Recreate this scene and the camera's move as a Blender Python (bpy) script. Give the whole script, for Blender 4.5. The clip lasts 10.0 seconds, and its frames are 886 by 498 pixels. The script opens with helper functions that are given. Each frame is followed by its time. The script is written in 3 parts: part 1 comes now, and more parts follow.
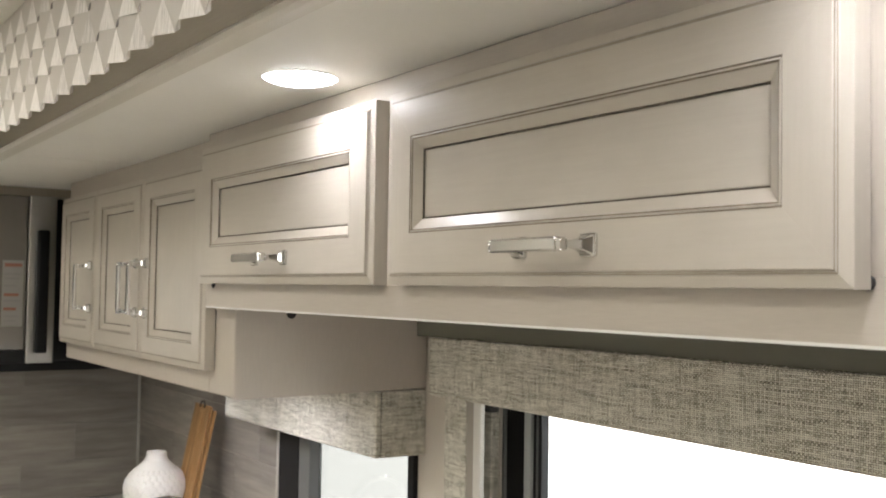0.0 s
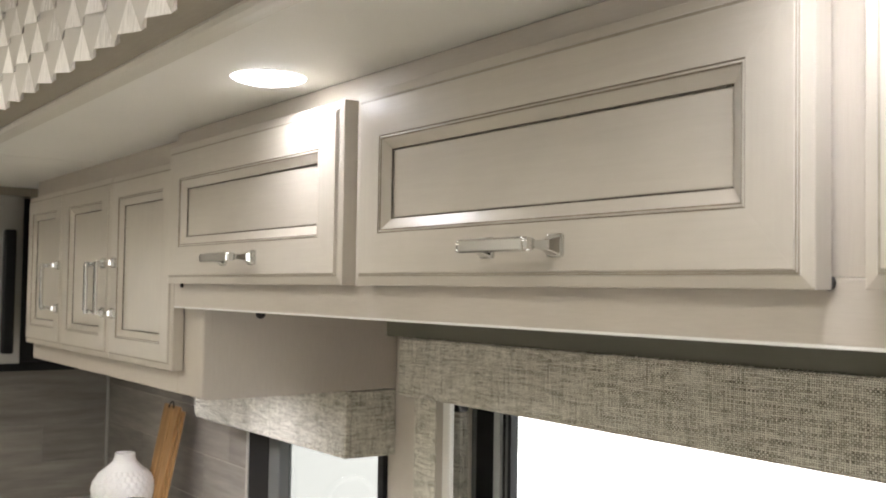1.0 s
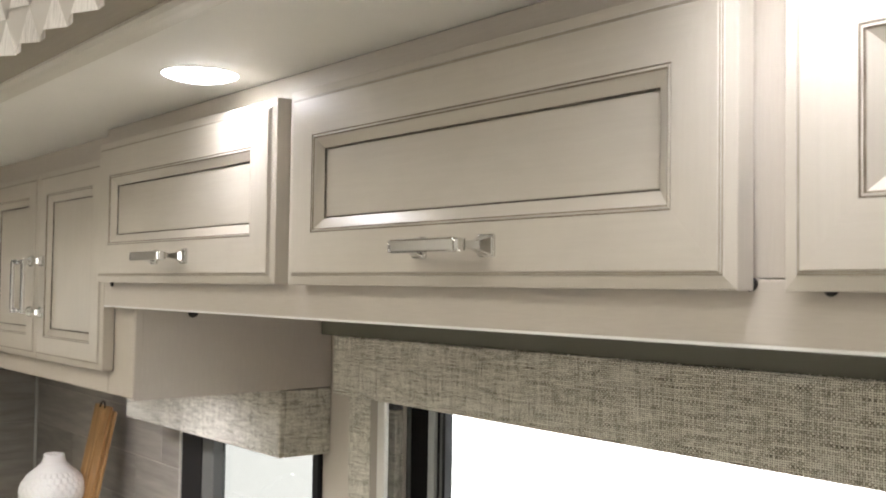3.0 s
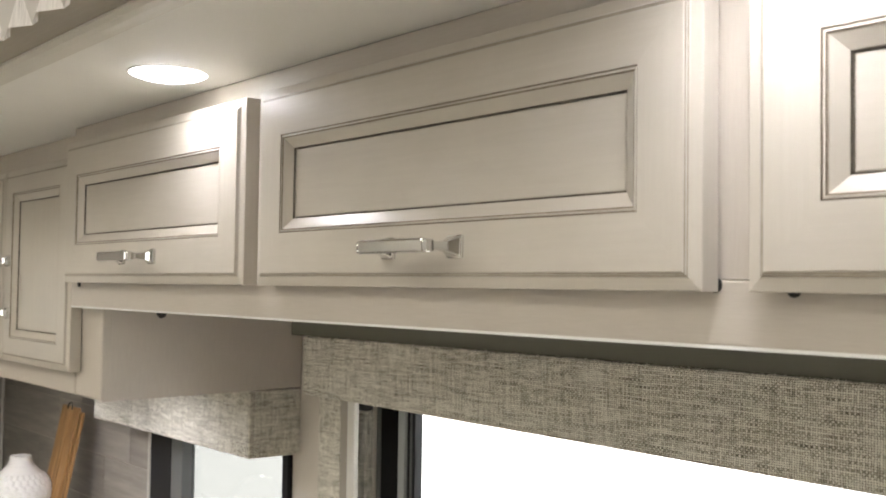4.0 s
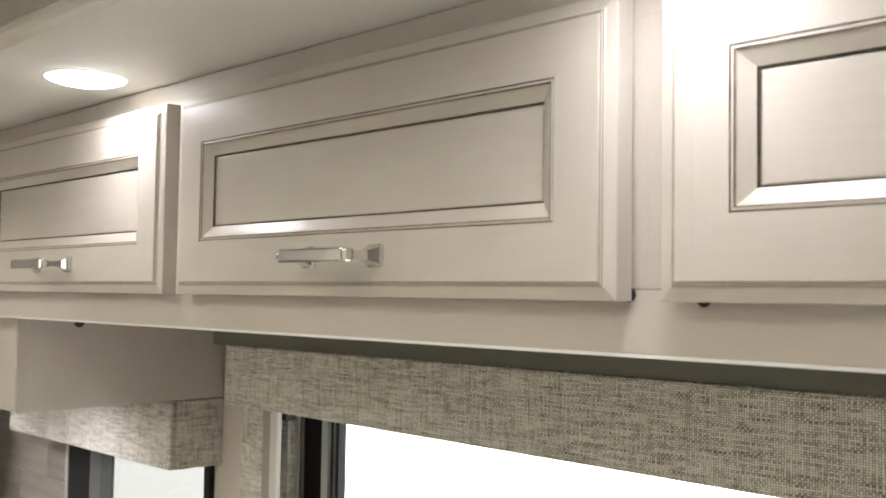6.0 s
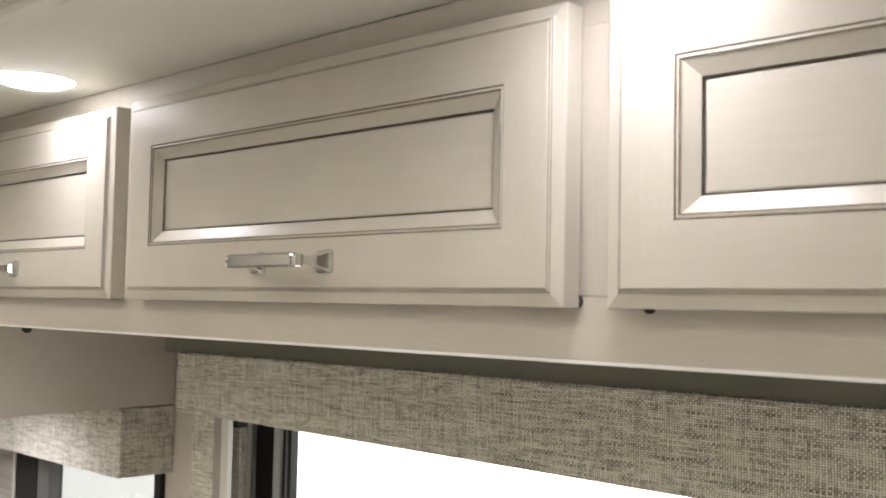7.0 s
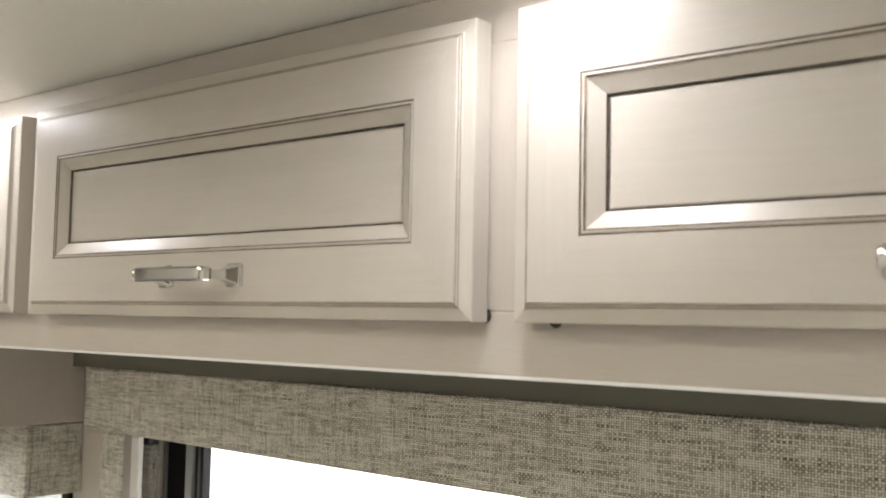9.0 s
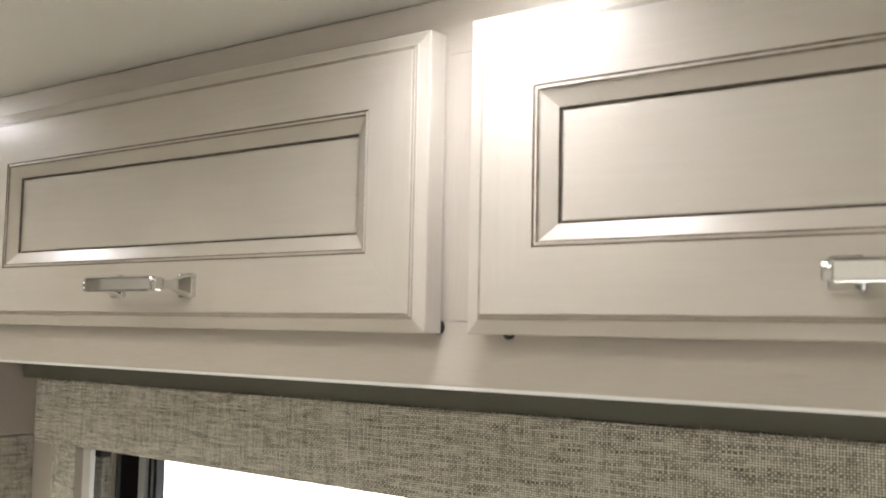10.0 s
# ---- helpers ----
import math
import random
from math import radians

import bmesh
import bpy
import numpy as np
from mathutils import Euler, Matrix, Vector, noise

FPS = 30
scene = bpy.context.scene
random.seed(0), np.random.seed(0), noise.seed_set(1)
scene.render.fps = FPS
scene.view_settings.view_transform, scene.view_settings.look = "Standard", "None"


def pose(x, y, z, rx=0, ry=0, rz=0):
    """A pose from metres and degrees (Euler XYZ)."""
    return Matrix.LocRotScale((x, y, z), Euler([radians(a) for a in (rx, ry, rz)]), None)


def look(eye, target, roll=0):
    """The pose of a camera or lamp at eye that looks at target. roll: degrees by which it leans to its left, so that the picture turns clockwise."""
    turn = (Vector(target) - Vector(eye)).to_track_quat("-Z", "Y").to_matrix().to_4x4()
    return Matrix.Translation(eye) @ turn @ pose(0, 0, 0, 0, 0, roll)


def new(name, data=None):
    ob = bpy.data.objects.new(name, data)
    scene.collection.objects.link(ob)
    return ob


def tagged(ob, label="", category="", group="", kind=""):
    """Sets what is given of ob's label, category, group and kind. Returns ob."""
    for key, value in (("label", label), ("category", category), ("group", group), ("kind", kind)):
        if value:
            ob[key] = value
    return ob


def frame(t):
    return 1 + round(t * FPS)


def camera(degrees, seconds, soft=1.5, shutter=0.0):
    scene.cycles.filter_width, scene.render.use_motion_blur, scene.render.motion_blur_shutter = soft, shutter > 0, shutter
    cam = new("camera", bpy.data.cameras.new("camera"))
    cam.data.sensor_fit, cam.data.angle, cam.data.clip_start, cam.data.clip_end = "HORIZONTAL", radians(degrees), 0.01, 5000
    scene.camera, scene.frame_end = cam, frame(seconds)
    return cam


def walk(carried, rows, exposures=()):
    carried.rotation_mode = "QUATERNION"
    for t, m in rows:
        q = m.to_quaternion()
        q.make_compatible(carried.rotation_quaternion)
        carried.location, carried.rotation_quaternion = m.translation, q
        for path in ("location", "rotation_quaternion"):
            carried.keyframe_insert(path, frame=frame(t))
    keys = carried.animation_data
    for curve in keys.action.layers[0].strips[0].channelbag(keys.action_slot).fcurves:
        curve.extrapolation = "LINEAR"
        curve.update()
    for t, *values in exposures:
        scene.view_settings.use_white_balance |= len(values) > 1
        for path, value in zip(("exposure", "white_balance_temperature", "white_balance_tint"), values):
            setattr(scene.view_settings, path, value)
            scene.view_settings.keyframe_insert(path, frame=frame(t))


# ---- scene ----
cam = camera(46.8, 10.0, 1.95)
cam.data.dof.use_dof = True
cam.data.dof.focus_distance = 1.55
cam.data.dof.aperture_fstop = 11.0
PATH = [
    (0, (-0.782, -0.608, 1.572), (0.331, 1.051, 1.652), 0.9),
    (0.5, (-0.783, -0.611, 1.572), (0.354, 1.033, 1.652), 0.9),
    (1, (-0.7778, -0.6129, 1.5722), (0.3796, 1.0167, 1.653), 0.907),
    (1.5, (-0.7783, -0.6146, 1.5727), (0.4076, 0.9983, 1.6528), 0.93),
    (2, (-0.7765, -0.6163, 1.5755), (0.4351, 0.9816, 1.6526), 0.76),
    (2.5, (-0.7749, -0.6179, 1.5762), (0.4628, 0.9637, 1.6525), 0.785),
    (4, (-0.7713, -0.6238, 1.5785), (0.5369, 0.9142, 1.6542), 0.814),
    (4.5, (-0.7702, -0.6254, 1.5782), (0.5659, 0.8936, 1.6561), 0.822),
    (5, (-0.7686, -0.6281, 1.5796), (0.5946, 0.8699, 1.6594), 0.849),
    (5.5, (-0.767, -0.6302, 1.5798), (0.6212, 0.846, 1.6666), 0.824),
    (7, (-0.757, -0.6398, 1.5782), (0.7168, 0.755, 1.6894), 1.106),
    (7.5, (-0.7533, -0.6419, 1.5772), (0.7459, 0.7235, 1.6978), 1.178),
    (8, (-0.7504, -0.6446, 1.5788), (0.7736, 0.6926, 1.7056), 1.093),
    (8.5, (-0.7488, -0.6472, 1.5776), (0.7992, 0.6612, 1.7132), 1.188),
    (9, (-0.7472, -0.6498, 1.5784), (0.8238, 0.6298, 1.7208), 1.081),
    (9.5, (-0.7476, -0.6524, 1.5802), (0.8484, 0.5934, 1.7324), 1.075),
    (10, (-0.7441, -0.6551, 1.579), (0.8729, 0.5611, 1.7439), 1.17),
]
walk(cam, [(t, look(eye, target, roll)) for t, eye, target, roll in PATH])

import functools

# ---- world and lights ----
scene.view_settings.exposure = 0.0
world = bpy.data.worlds.new("sky")
scene.world = world
world.use_nodes = True
_n = world.node_tree.nodes
_sky = _n.new("ShaderNodeTexSky")
_sky.sky_type = "NISHITA"
_sky.sun_disc = False
_sky.sun_elevation, _sky.sun_rotation = radians(40), radians(90)
world.node_tree.links.new(_sky.outputs[0], _n["Background"].inputs[0])
_n["Background"].inputs[1].default_value = 0.12

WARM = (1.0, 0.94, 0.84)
PUCK_WHITE = (1.0, 0.975, 1.06)
PUCK_WATTS = 0.90
FILL_WATTS = 6.0
UNDER_WATTS = 2.3


def lamp(name, x, y, z, size, watts, colour, spread=170):
    data = bpy.data.lights.new(name, "AREA")
    data.shape, data.size, data.energy, data.color = "DISK", size, watts, colour
    data.spread = radians(spread)
    ob = new(name, data)
    ob.matrix_world = pose(x, y, z)
    return ob


# ---- materials ----
def material(name, colour, rough=0.5, metal=0.0, build=None, **more):
    m = bpy.data.materials.new(name)
    m.use_nodes = True
    nt = m.node_tree
    b = nt.nodes["Principled BSDF"]
    b.inputs["Base Color"].default_value = (*colour, 1)
    b.inputs["Roughness"].default_value = rough
    b.inputs["Metallic"].default_value = metal
    for k, v in more.items():
        b.inputs[k.replace("_", " ")].default_value = v
    if build:
        build(nt, b)
    return m


def node(nt, kind, **values):
    n = nt.nodes.new(kind)
    for k, v in values.items():
        n.inputs[k.replace("_", " ")].default_value = v
    return n


def coords(nt, scale=(1, 1, 1), turn=(0, 0, 0)):
    tc = nt.nodes.new("ShaderNodeTexCoord")
    mp = node(nt, "ShaderNodeMapping", Scale=scale, Rotation=turn)
    nt.links.new(tc.outputs["Object"], mp.inputs["Vector"])
    return mp.outputs["Vector"]


def noise_tex(nt, vec, scale, detail=4, rough=0.6):
    n = node(nt, "ShaderNodeTexNoise", Scale=scale, Detail=detail, Roughness=rough)
    nt.links.new(vec, n.inputs["Vector"])
    return n.outputs["Fac"]


def ramp(nt, fac, stops):
    r = nt.nodes.new("ShaderNodeValToRGB")
    e = r.color_ramp.elements
    while len(e) < len(stops):
        e.new(0.5)
    for el, (p, c) in zip(e, stops):
        el.position, el.color = p, (*c, 1)
    nt.links.new(fac, r.inputs["Fac"])
    return r.outputs["Color"]


def mix(nt, fac, a, b, kind="MIX"):
    m = nt.nodes.new("ShaderNodeMix")
    m.data_type, m.blend_type = "RGBA", kind
    for sock, v in ((m.inputs["Factor"], fac), (m.inputs["A"], a), (m.inputs["B"], b)):
        if isinstance(v, (int, float)):
            sock.default_value = v
        elif isinstance(v, tuple):
            sock.default_value = (*v, 1)
        else:
            nt.links.new(v, sock)
    return m.outputs["Result"]


def math_node(nt, op, a, b=0.0):
    m = nt.nodes.new("ShaderNodeMath")
    m.operation = op
    for sock, v in ((m.inputs[0], a), (m.inputs[1], b)):
        if isinstance(v, (int, float)):
            sock.default_value = v
        else:
            nt.links.new(v, sock)
    return m.outputs[0]


def bump(nt, b, height, strength, distance=0.001):
    n = node(nt, "ShaderNodeBump", Strength=strength, Distance=distance)
    nt.links.new(height, n.inputs["Height"])
    nt.links.new(n.outputs["Normal"], b.inputs["Normal"])


def painted(c1, c2, grain_axis):
    """Sprayed cream paint over wood: broad unevenness and a faint grain."""
    def build(nt, b):
        broad = noise_tex(nt, coords(nt), 9, 3)
        sc = [140, 140, 140]
        sc[grain_axis] = 7
        grain = noise_tex(nt, coords(nt, tuple(sc)), 1.0, 5, 0.65)
        fine = noise_tex(nt, coords(nt), 900, 2)
        f = math_node(nt, "ADD", math_node(nt, "MULTIPLY", broad, 0.5), math_node(nt, "MULTIPLY", grain, 0.5))
        nt.links.new(ramp(nt, f, [(0.33, c1), (0.67, c2)]), b.inputs["Base Color"])
        r = nt.nodes.new("ShaderNodeMapRange")
        nt.links.new(broad, r.inputs["Value"])
        r.inputs["To Min"].default_value, r.inputs["To Max"].default_value = 0.31, 0.36
        nt.links.new(r.outputs[0], b.inputs["Roughness"])
        h = math_node(nt, "ADD", grain, math_node(nt, "MULTIPLY", fine, 0.4))
        bump(nt, b, h, 0.05, 0.0005)
    return build


CREAM_A, CREAM_B = (0.475, 0.436, 0.375), (0.53, 0.490, 0.426)
PAINT_Y = material("cream paint, grain along", CREAM_A, 0.33, build=painted(CREAM_A, CREAM_B, 1))
PAINT_Z = material("cream paint, grain upright", CREAM_A, 0.33, build=painted(CREAM_A, CREAM_B, 2))


def vinyl(c1, c2, axis):
    """Printed wood-grain wrap on the face frame and carcase."""
    def build(nt, b):
        sc = [420, 420, 420]
        sc[axis] = 24
        grain = noise_tex(nt, coords(nt, tuple(sc)), 1.0, 4, 0.7)
        broad = noise_tex(nt, coords(nt), 6, 3)
        f = math_node(nt, "ADD", math_node(nt, "MULTIPLY", grain, 0.6), math_node(nt, "MULTIPLY", broad, 0.4))
        nt.links.new(ramp(nt, f, [(0.33, c1), (0.68, c2)]), b.inputs["Base Color"])
        bump(nt, b, grain, 0.12, 0.0005)
    return build


WRAP_Y = material("wood-grain wrap along", (0.5, 0.44, 0.36), 0.42, build=vinyl((0.465, 0.420, 0.362), (0.52, 0.475, 0.415), 1))
WRAP_Z = material("wood-grain wrap upright", (0.5, 0.44, 0.36), 0.42, build=vinyl((0.465, 0.420, 0.362), (0.52, 0.475, 0.415), 2))


def glazed(dark, light, scale=60):
    """Hand-wiped glaze: it pools dark in places and thins out in others."""
    def build(nt, b):
        f = noise_tex(nt, coords(nt), scale, 4, 0.7)
        nt.links.new(ramp(nt, f, [(0.35, dark), (0.65, light)]), b.inputs["Base Color"])
    return build


GLAZE = material("brown glaze in the grooves", (0.18, 0.145, 0.11), 0.5, build=glazed((0.05, 0.042, 0.032), (0.17, 0.143, 0.108)))
RIM_GLAZE = material("wiped glaze round the panel moulding", (0.2, 0.165, 0.12), 0.45, build=glazed((0.14, 0.108, 0.074), (0.25, 0.205, 0.15), 38))
LIGHT_GLAZE = material("thin glaze in the outer groove", (0.3, 0.26, 0.2), 0.45, build=glazed((0.28, 0.242, 0.19), (0.36, 0.32, 0.26), 30))
EDGE_HIGHLIGHT = material("pale strip for the edge highlight", (0.82, 0.82, 0.80), 0.12)
CHROME = material("polished chrome", (0.68, 0.68, 0.665), 0.05, 1.0)
RUBBER = material("dark rubber", (0.018, 0.015, 0.013), 0.6)


def ceiling_build(nt, b):
    f = noise_tex(nt, coords(nt, (60, 900, 60)), 1.0, 3)
    g = noise_tex(nt, coords(nt), 3, 3)
    h = math_node(nt, "ADD", math_node(nt, "MULTIPLY", f, 0.35), math_node(nt, "MULTIPLY", g, 0.65))
    nt.links.new(ramp(nt, h, [(0.3, (0.76, 0.75, 0.705)), (0.7, (0.82, 0.81, 0.765))]), b.inputs["Base Color"])
    bump(nt, b, f, 0.08, 0.0005)


CEILING = material("off-white vinyl ceiling", (0.6, 0.58, 0.53), 0.5, build=ceiling_build)


def wall_build(nt, b):
    f = noise_tex(nt, coords(nt, (1, 500, 500)), 1.0, 3)
    g = noise_tex(nt, coords(nt), 5, 3)
    h = math_node(nt, "ADD", math_node(nt, "MULTIPLY", f, 0.4), math_node(nt, "MULTIPLY", g, 0.6))
    nt.links.new(ramp(nt, h, [(0.3, (0.52, 0.475, 0.41)), (0.7, (0.60, 0.555, 0.485))]), b.inputs["Base Color"])
    bump(nt, b, f, 0.2, 0.0006)


WALL = material("beige wallboard", (0.46, 0.4, 0.33), 0.6, build=wall_build)
FAR_WALL = material("off-white wallboard", (0.24, 0.21, 0.175), 0.6, build=vinyl((0.64, 0.62, 0.57), (0.70, 0.68, 0.63), 2))
# Grey-green with the shadow under the cabinet put into the colour.
SHADOW_BAND = material("grey-green board darkened for shadow", (0.125, 0.126, 0.098), 0.6)


def fabric_build(nt, b):
    """Tweed: each thread has its own tone that drifts along its length; warp and weft show in turn."""
    tc = nt.nodes.new("ShaderNodeTexCoord")
    sp = nt.nodes.new("ShaderNodeSeparateXYZ")
    nt.links.new(tc.outputs["Object"], sp.inputs[0])
    wob = noise_tex(nt, coords(nt, (1, 1, 1)), 22.0, 2)
    along = math_node(nt, "ADD", sp.outputs["X"], sp.outputs["Y"])
    along = math_node(nt, "ADD", along, math_node(nt, "MULTIPLY", wob, 0.0030))
    up = math_node(nt, "ADD", sp.outputs["Z"], math_node(nt, "MULTIPLY", wob, 0.0024))
    jit = noise_tex(nt, coords(nt, (1, 1, 1)), 170.0, 2)
    along = math_node(nt, "ADD", along, math_node(nt, "MULTIPLY", jit, 0.0019))
    up = math_node(nt, "ADD", up, math_node(nt, "MULTIPLY", jit, 0.0015))
    u, v = math_node(nt, "DIVIDE", along, 0.0036), math_node(nt, "DIVIDE", up, 0.0031)
    iu, iv = math_node(nt, "FLOOR", u), math_node(nt, "FLOOR", v)
    def tone(a, k, lane, m):
        c = nt.nodes.new("ShaderNodeCombineXYZ")
        nt.links.new(math_node(nt, "MULTIPLY", a, k), c.inputs[0])
        nt.links.new(math_node(nt, "MULTIPLY", lane, m), c.inputs[1])
        return noise_tex(nt, c.outputs[0], 1.0, 3, 0.65)
    weft, warp = tone(along, 15.0, iv, 9.37), tone(up, 14.0, iu, 7.91)
    weft = math_node(nt, "SUBTRACT", math_node(nt, "MULTIPLY", weft, 1.25), 0.125)
    warp = math_node(nt, "ADD", math_node(nt, "MULTIPLY", warp, 0.85), 0.085)
    par = math_node(nt, "PINGPONG", math_node(nt, "ADD", iu, iv), 1.0)
    pick = mix(nt, par, weft, warp)
    f = math_node(nt, "ADD", math_node(nt, "MULTIPLY", pick, 0.62), math_node(nt, "MULTIPLY", math_node(nt, "ADD", weft, warp), 0.19))
    f = math_node(nt, "ADD", math_node(nt, "MULTIPLY", f, 0.95), 0.030)
    pu, pv = math_node(nt, "PINGPONG", u, 0.5), math_node(nt, "PINGPONG", v, 0.5)
    prof = mix(nt, par, pv, pu)
    hole = math_node(nt, "ADD", pu, pv)
    f = math_node(nt, "ADD", f, math_node(nt, "MULTIPLY", math_node(nt, "SUBTRACT", prof, 0.27), 0.18))
    f = math_node(nt, "ADD", f, math_node(nt, "MULTIPLY", math_node(nt, "SUBTRACT", math_node(nt, "MINIMUM", hole, 0.44), 0.36), 0.95))
    f = math_node(nt, "ADD", f, math_node(nt, "MULTIPLY", math_node(nt, "SUBTRACT", par, 0.5), 0.05))
    cell = nt.nodes.new("ShaderNodeTexWhiteNoise")
    pos = nt.nodes.new("ShaderNodeCombineXYZ")
    nt.links.new(iu, pos.inputs[0])
    nt.links.new(iv, pos.inputs[1])
    nt.links.new(pos.outputs[0], cell.inputs["Vector"])
    f = math_node(nt, "ADD", f, math_node(nt, "MULTIPLY", math_node(nt, "SUBTRACT", cell.outputs["Value"], 0.5), 0.08))
    nt.links.new(ramp(nt, f, [(0.33, (0.085, 0.076, 0.054)), (0.435, (0.25, 0.230, 0.176)), (0.52, (0.46, 0.435, 0.355)), (0.65, (0.76, 0.735, 0.645))]), b.inputs["Base Color"])
    h = math_node(nt, "ADD", prof, math_node(nt, "MULTIPLY", f, 0.8))
    bump(nt, b, h, 0.7, 0.0012)


FABRIC = material("woven tweed", (0.3, 0.28, 0.23), 0.9, build=fabric_build, Sheen_Weight=0.15)
CHANNEL_BACK = material("grey-taupe channel back", (0.30, 0.275, 0.235), 0.5)
ALU = material("satin silver paint", (0.60, 0.59, 0.55), 0.55, 0.1)
BLACK_FRAME = material("black window frame", (0.008, 0.008, 0.009), 0.35, Specular_IOR_Level=0.2)
# Grey for the channels and for the narrow highlight on the frame.
GREY_CHANNEL_GLINT = material("grey window channel", (0.15, 0.155, 0.15), 0.35, Specular_IOR_Level=0.25)
PALE_FRAME = material("pale grey window channel", (0.34, 0.355, 0.35), 0.4)
STEEL = material("brushed stainless steel", (0.46, 0.45, 0.42), 0.36, 1.0)
BLACK_GLOSS = material("black plastic", (0.010, 0.010, 0.010), 0.4, Specular_IOR_Level=0.2)
DARK_GLASS = material("smoked glass door", (0.16, 0.148, 0.128), 0.15)


def tile_build(nt, b):
    oi = nt.nodes.new("ShaderNodeObjectInfo")
    tc = nt.nodes.new("ShaderNodeTexCoord")
    add = nt.nodes.new("ShaderNodeVectorMath")
    add.operation = "ADD"
    sc = nt.nodes.new("ShaderNodeVectorMath")
    sc.operation = "SCALE"
    sc.inputs[0].default_value = (7.0, 3.0, 5.0)
    nt.links.new(oi.outputs["Random"], sc.inputs["Scale"])
    nt.links.new(tc.outputs["Object"], add.inputs[0])
    nt.links.new(sc.outputs[0], add.inputs[1])
    mp = node(nt, "ShaderNodeMapping", Scale=(4, 4, 38))
    nt.links.new(add.outputs[0], mp.inputs["Vector"])
    f = noise_tex(nt, mp.outputs["Vector"], 1.0, 5, 0.6)
    f = math_node(nt, "ADD", math_node(nt, "MULTIPLY", f, 0.8), math_node(nt, "MULTIPLY", oi.outputs["Random"], 0.2))
    nt.links.new(ramp(nt, f, [(0.3, (0.22, 0.203, 0.178)), (0.52, (0.32, 0.295, 0.26)), (0.72, (0.43, 0.40, 0.355))]), b.inputs["Base Color"])


TILE = material("grey wood-look tile", (0.22, 0.2, 0.18), 0.38, build=tile_build)
GROUT = material("pale grout", (0.34, 0.32, 0.29), 0.8)


def board_build(nt, b):
    f = noise_tex(nt, coords(nt, (60, 60, 4)), 1.0, 4, 0.6)
    nt.links.new(ramp(nt, f, [(0.3, (0.20, 0.10, 0.035)), (0.52, (0.36, 0.20, 0.075)), (0.70, (0.52, 0.33, 0.15))]), b.inputs["Base Color"])


WOOD = material("oiled acacia wood", (0.35, 0.18, 0.07), 0.5, build=board_build)
CERAMIC = material("white glazed ceramic", (0.80, 0.79, 0.77), 0.35)


def pearl_build(nt, b):
    oi = nt.nodes.new("ShaderNodeObjectInfo")
    off = nt.nodes.new("ShaderNodeVectorMath")
    off.operation = "SCALE"
    off.inputs[0].default_value = (13.0, 29.0, 17.0)
    nt.links.new(oi.outputs["Random"], off.inputs["Scale"])
    add = nt.nodes.new("ShaderNodeVectorMath")
    add.operation = "ADD"
    nt.links.new(coords(nt, (40, 75, 8), (0.5, 0.2, 0)), add.inputs[0])
    nt.links.new(off.outputs[0], add.inputs[1])
    f = noise_tex(nt, add.outputs[0], 3.0, 6, 0.75)
    g = math_node(nt, "ADD", math_node(nt, "MULTIPLY", f, 0.8), math_node(nt, "MULTIPLY", oi.outputs["Random"], 0.2))
    nt.links.new(ramp(nt, g, [(0.36, (0.40, 0.37, 0.335)), (0.48, (0.70, 0.665, 0.625)), (0.62, (0.90, 0.87, 0.83))]), b.inputs["Base Color"])
    bump(nt, b, f, 0.8, 0.0015)


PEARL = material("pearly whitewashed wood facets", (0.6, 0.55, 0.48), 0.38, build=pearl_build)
# Recessed facets are coloured darker in place of shading their tilt hardly gives.
SHADED_TAUPE = material("smooth taupe facets, shading in the colour", (0.42, 0.385, 0.325), 0.45, build=vinyl((0.40, 0.37, 0.325), (0.49, 0.455, 0.405), 2))
LEDGE = material("taupe wrapped soffit", (0.30, 0.265, 0.205), 0.45, build=vinyl((0.265, 0.235, 0.178), (0.325, 0.29, 0.222), 1))
CROWN = material("cream crown trim", (0.56, 0.525, 0.44), 0.4, build=vinyl((0.60, 0.575, 0.505), (0.66, 0.635, 0.565), 1))
FLOOR = material("floor planks", (0.5, 0.46, 0.4), 0.45, build=vinyl((0.56, 0.53, 0.47), (0.64, 0.60, 0.54), 1))
PAPER = material("white paper sticker", (0.27, 0.26, 0.24), 0.6)
RED_INK = material("red printing", (0.27, 0.115, 0.08), 0.6)
GREY_INK = material("grey printing", (0.24, 0.23, 0.22), 0.6)
COUNTER = material("pale solid-surface counter", (0.6, 0.58, 0.54), 0.3)


def emitter(name, colour, strength):
    m = bpy.data.materials.new(name)
    m.use_nodes = True
    nt = m.node_tree
    nt.nodes.remove(nt.nodes["Principled BSDF"])
    e = node(nt, "ShaderNodeEmission", Strength=strength)
    e.inputs["Color"].default_value = (*colour, 1)
    nt.links.new(e.outputs[0], nt.nodes["Material Output"].inputs["Surface"])
    return m


LENS = emitter("lit lamp lens", (1.0, 0.985, 0.99), 17.0)
DIFFUSER = emitter("lit diffuser", (1.0, 0.96, 0.90), 3.0)
DAY = emitter("bright daylight", (1.0, 0.99, 0.97), 5.0)
GLASS = material("window glass", (1, 1, 1), 0.0, Transmission_Weight=1.0, IOR=1.45)
SHEER = material("tinted window glass", (0.200, 0.205, 0.197), 0.0, Transmission_Weight=1.0, IOR=1.45)


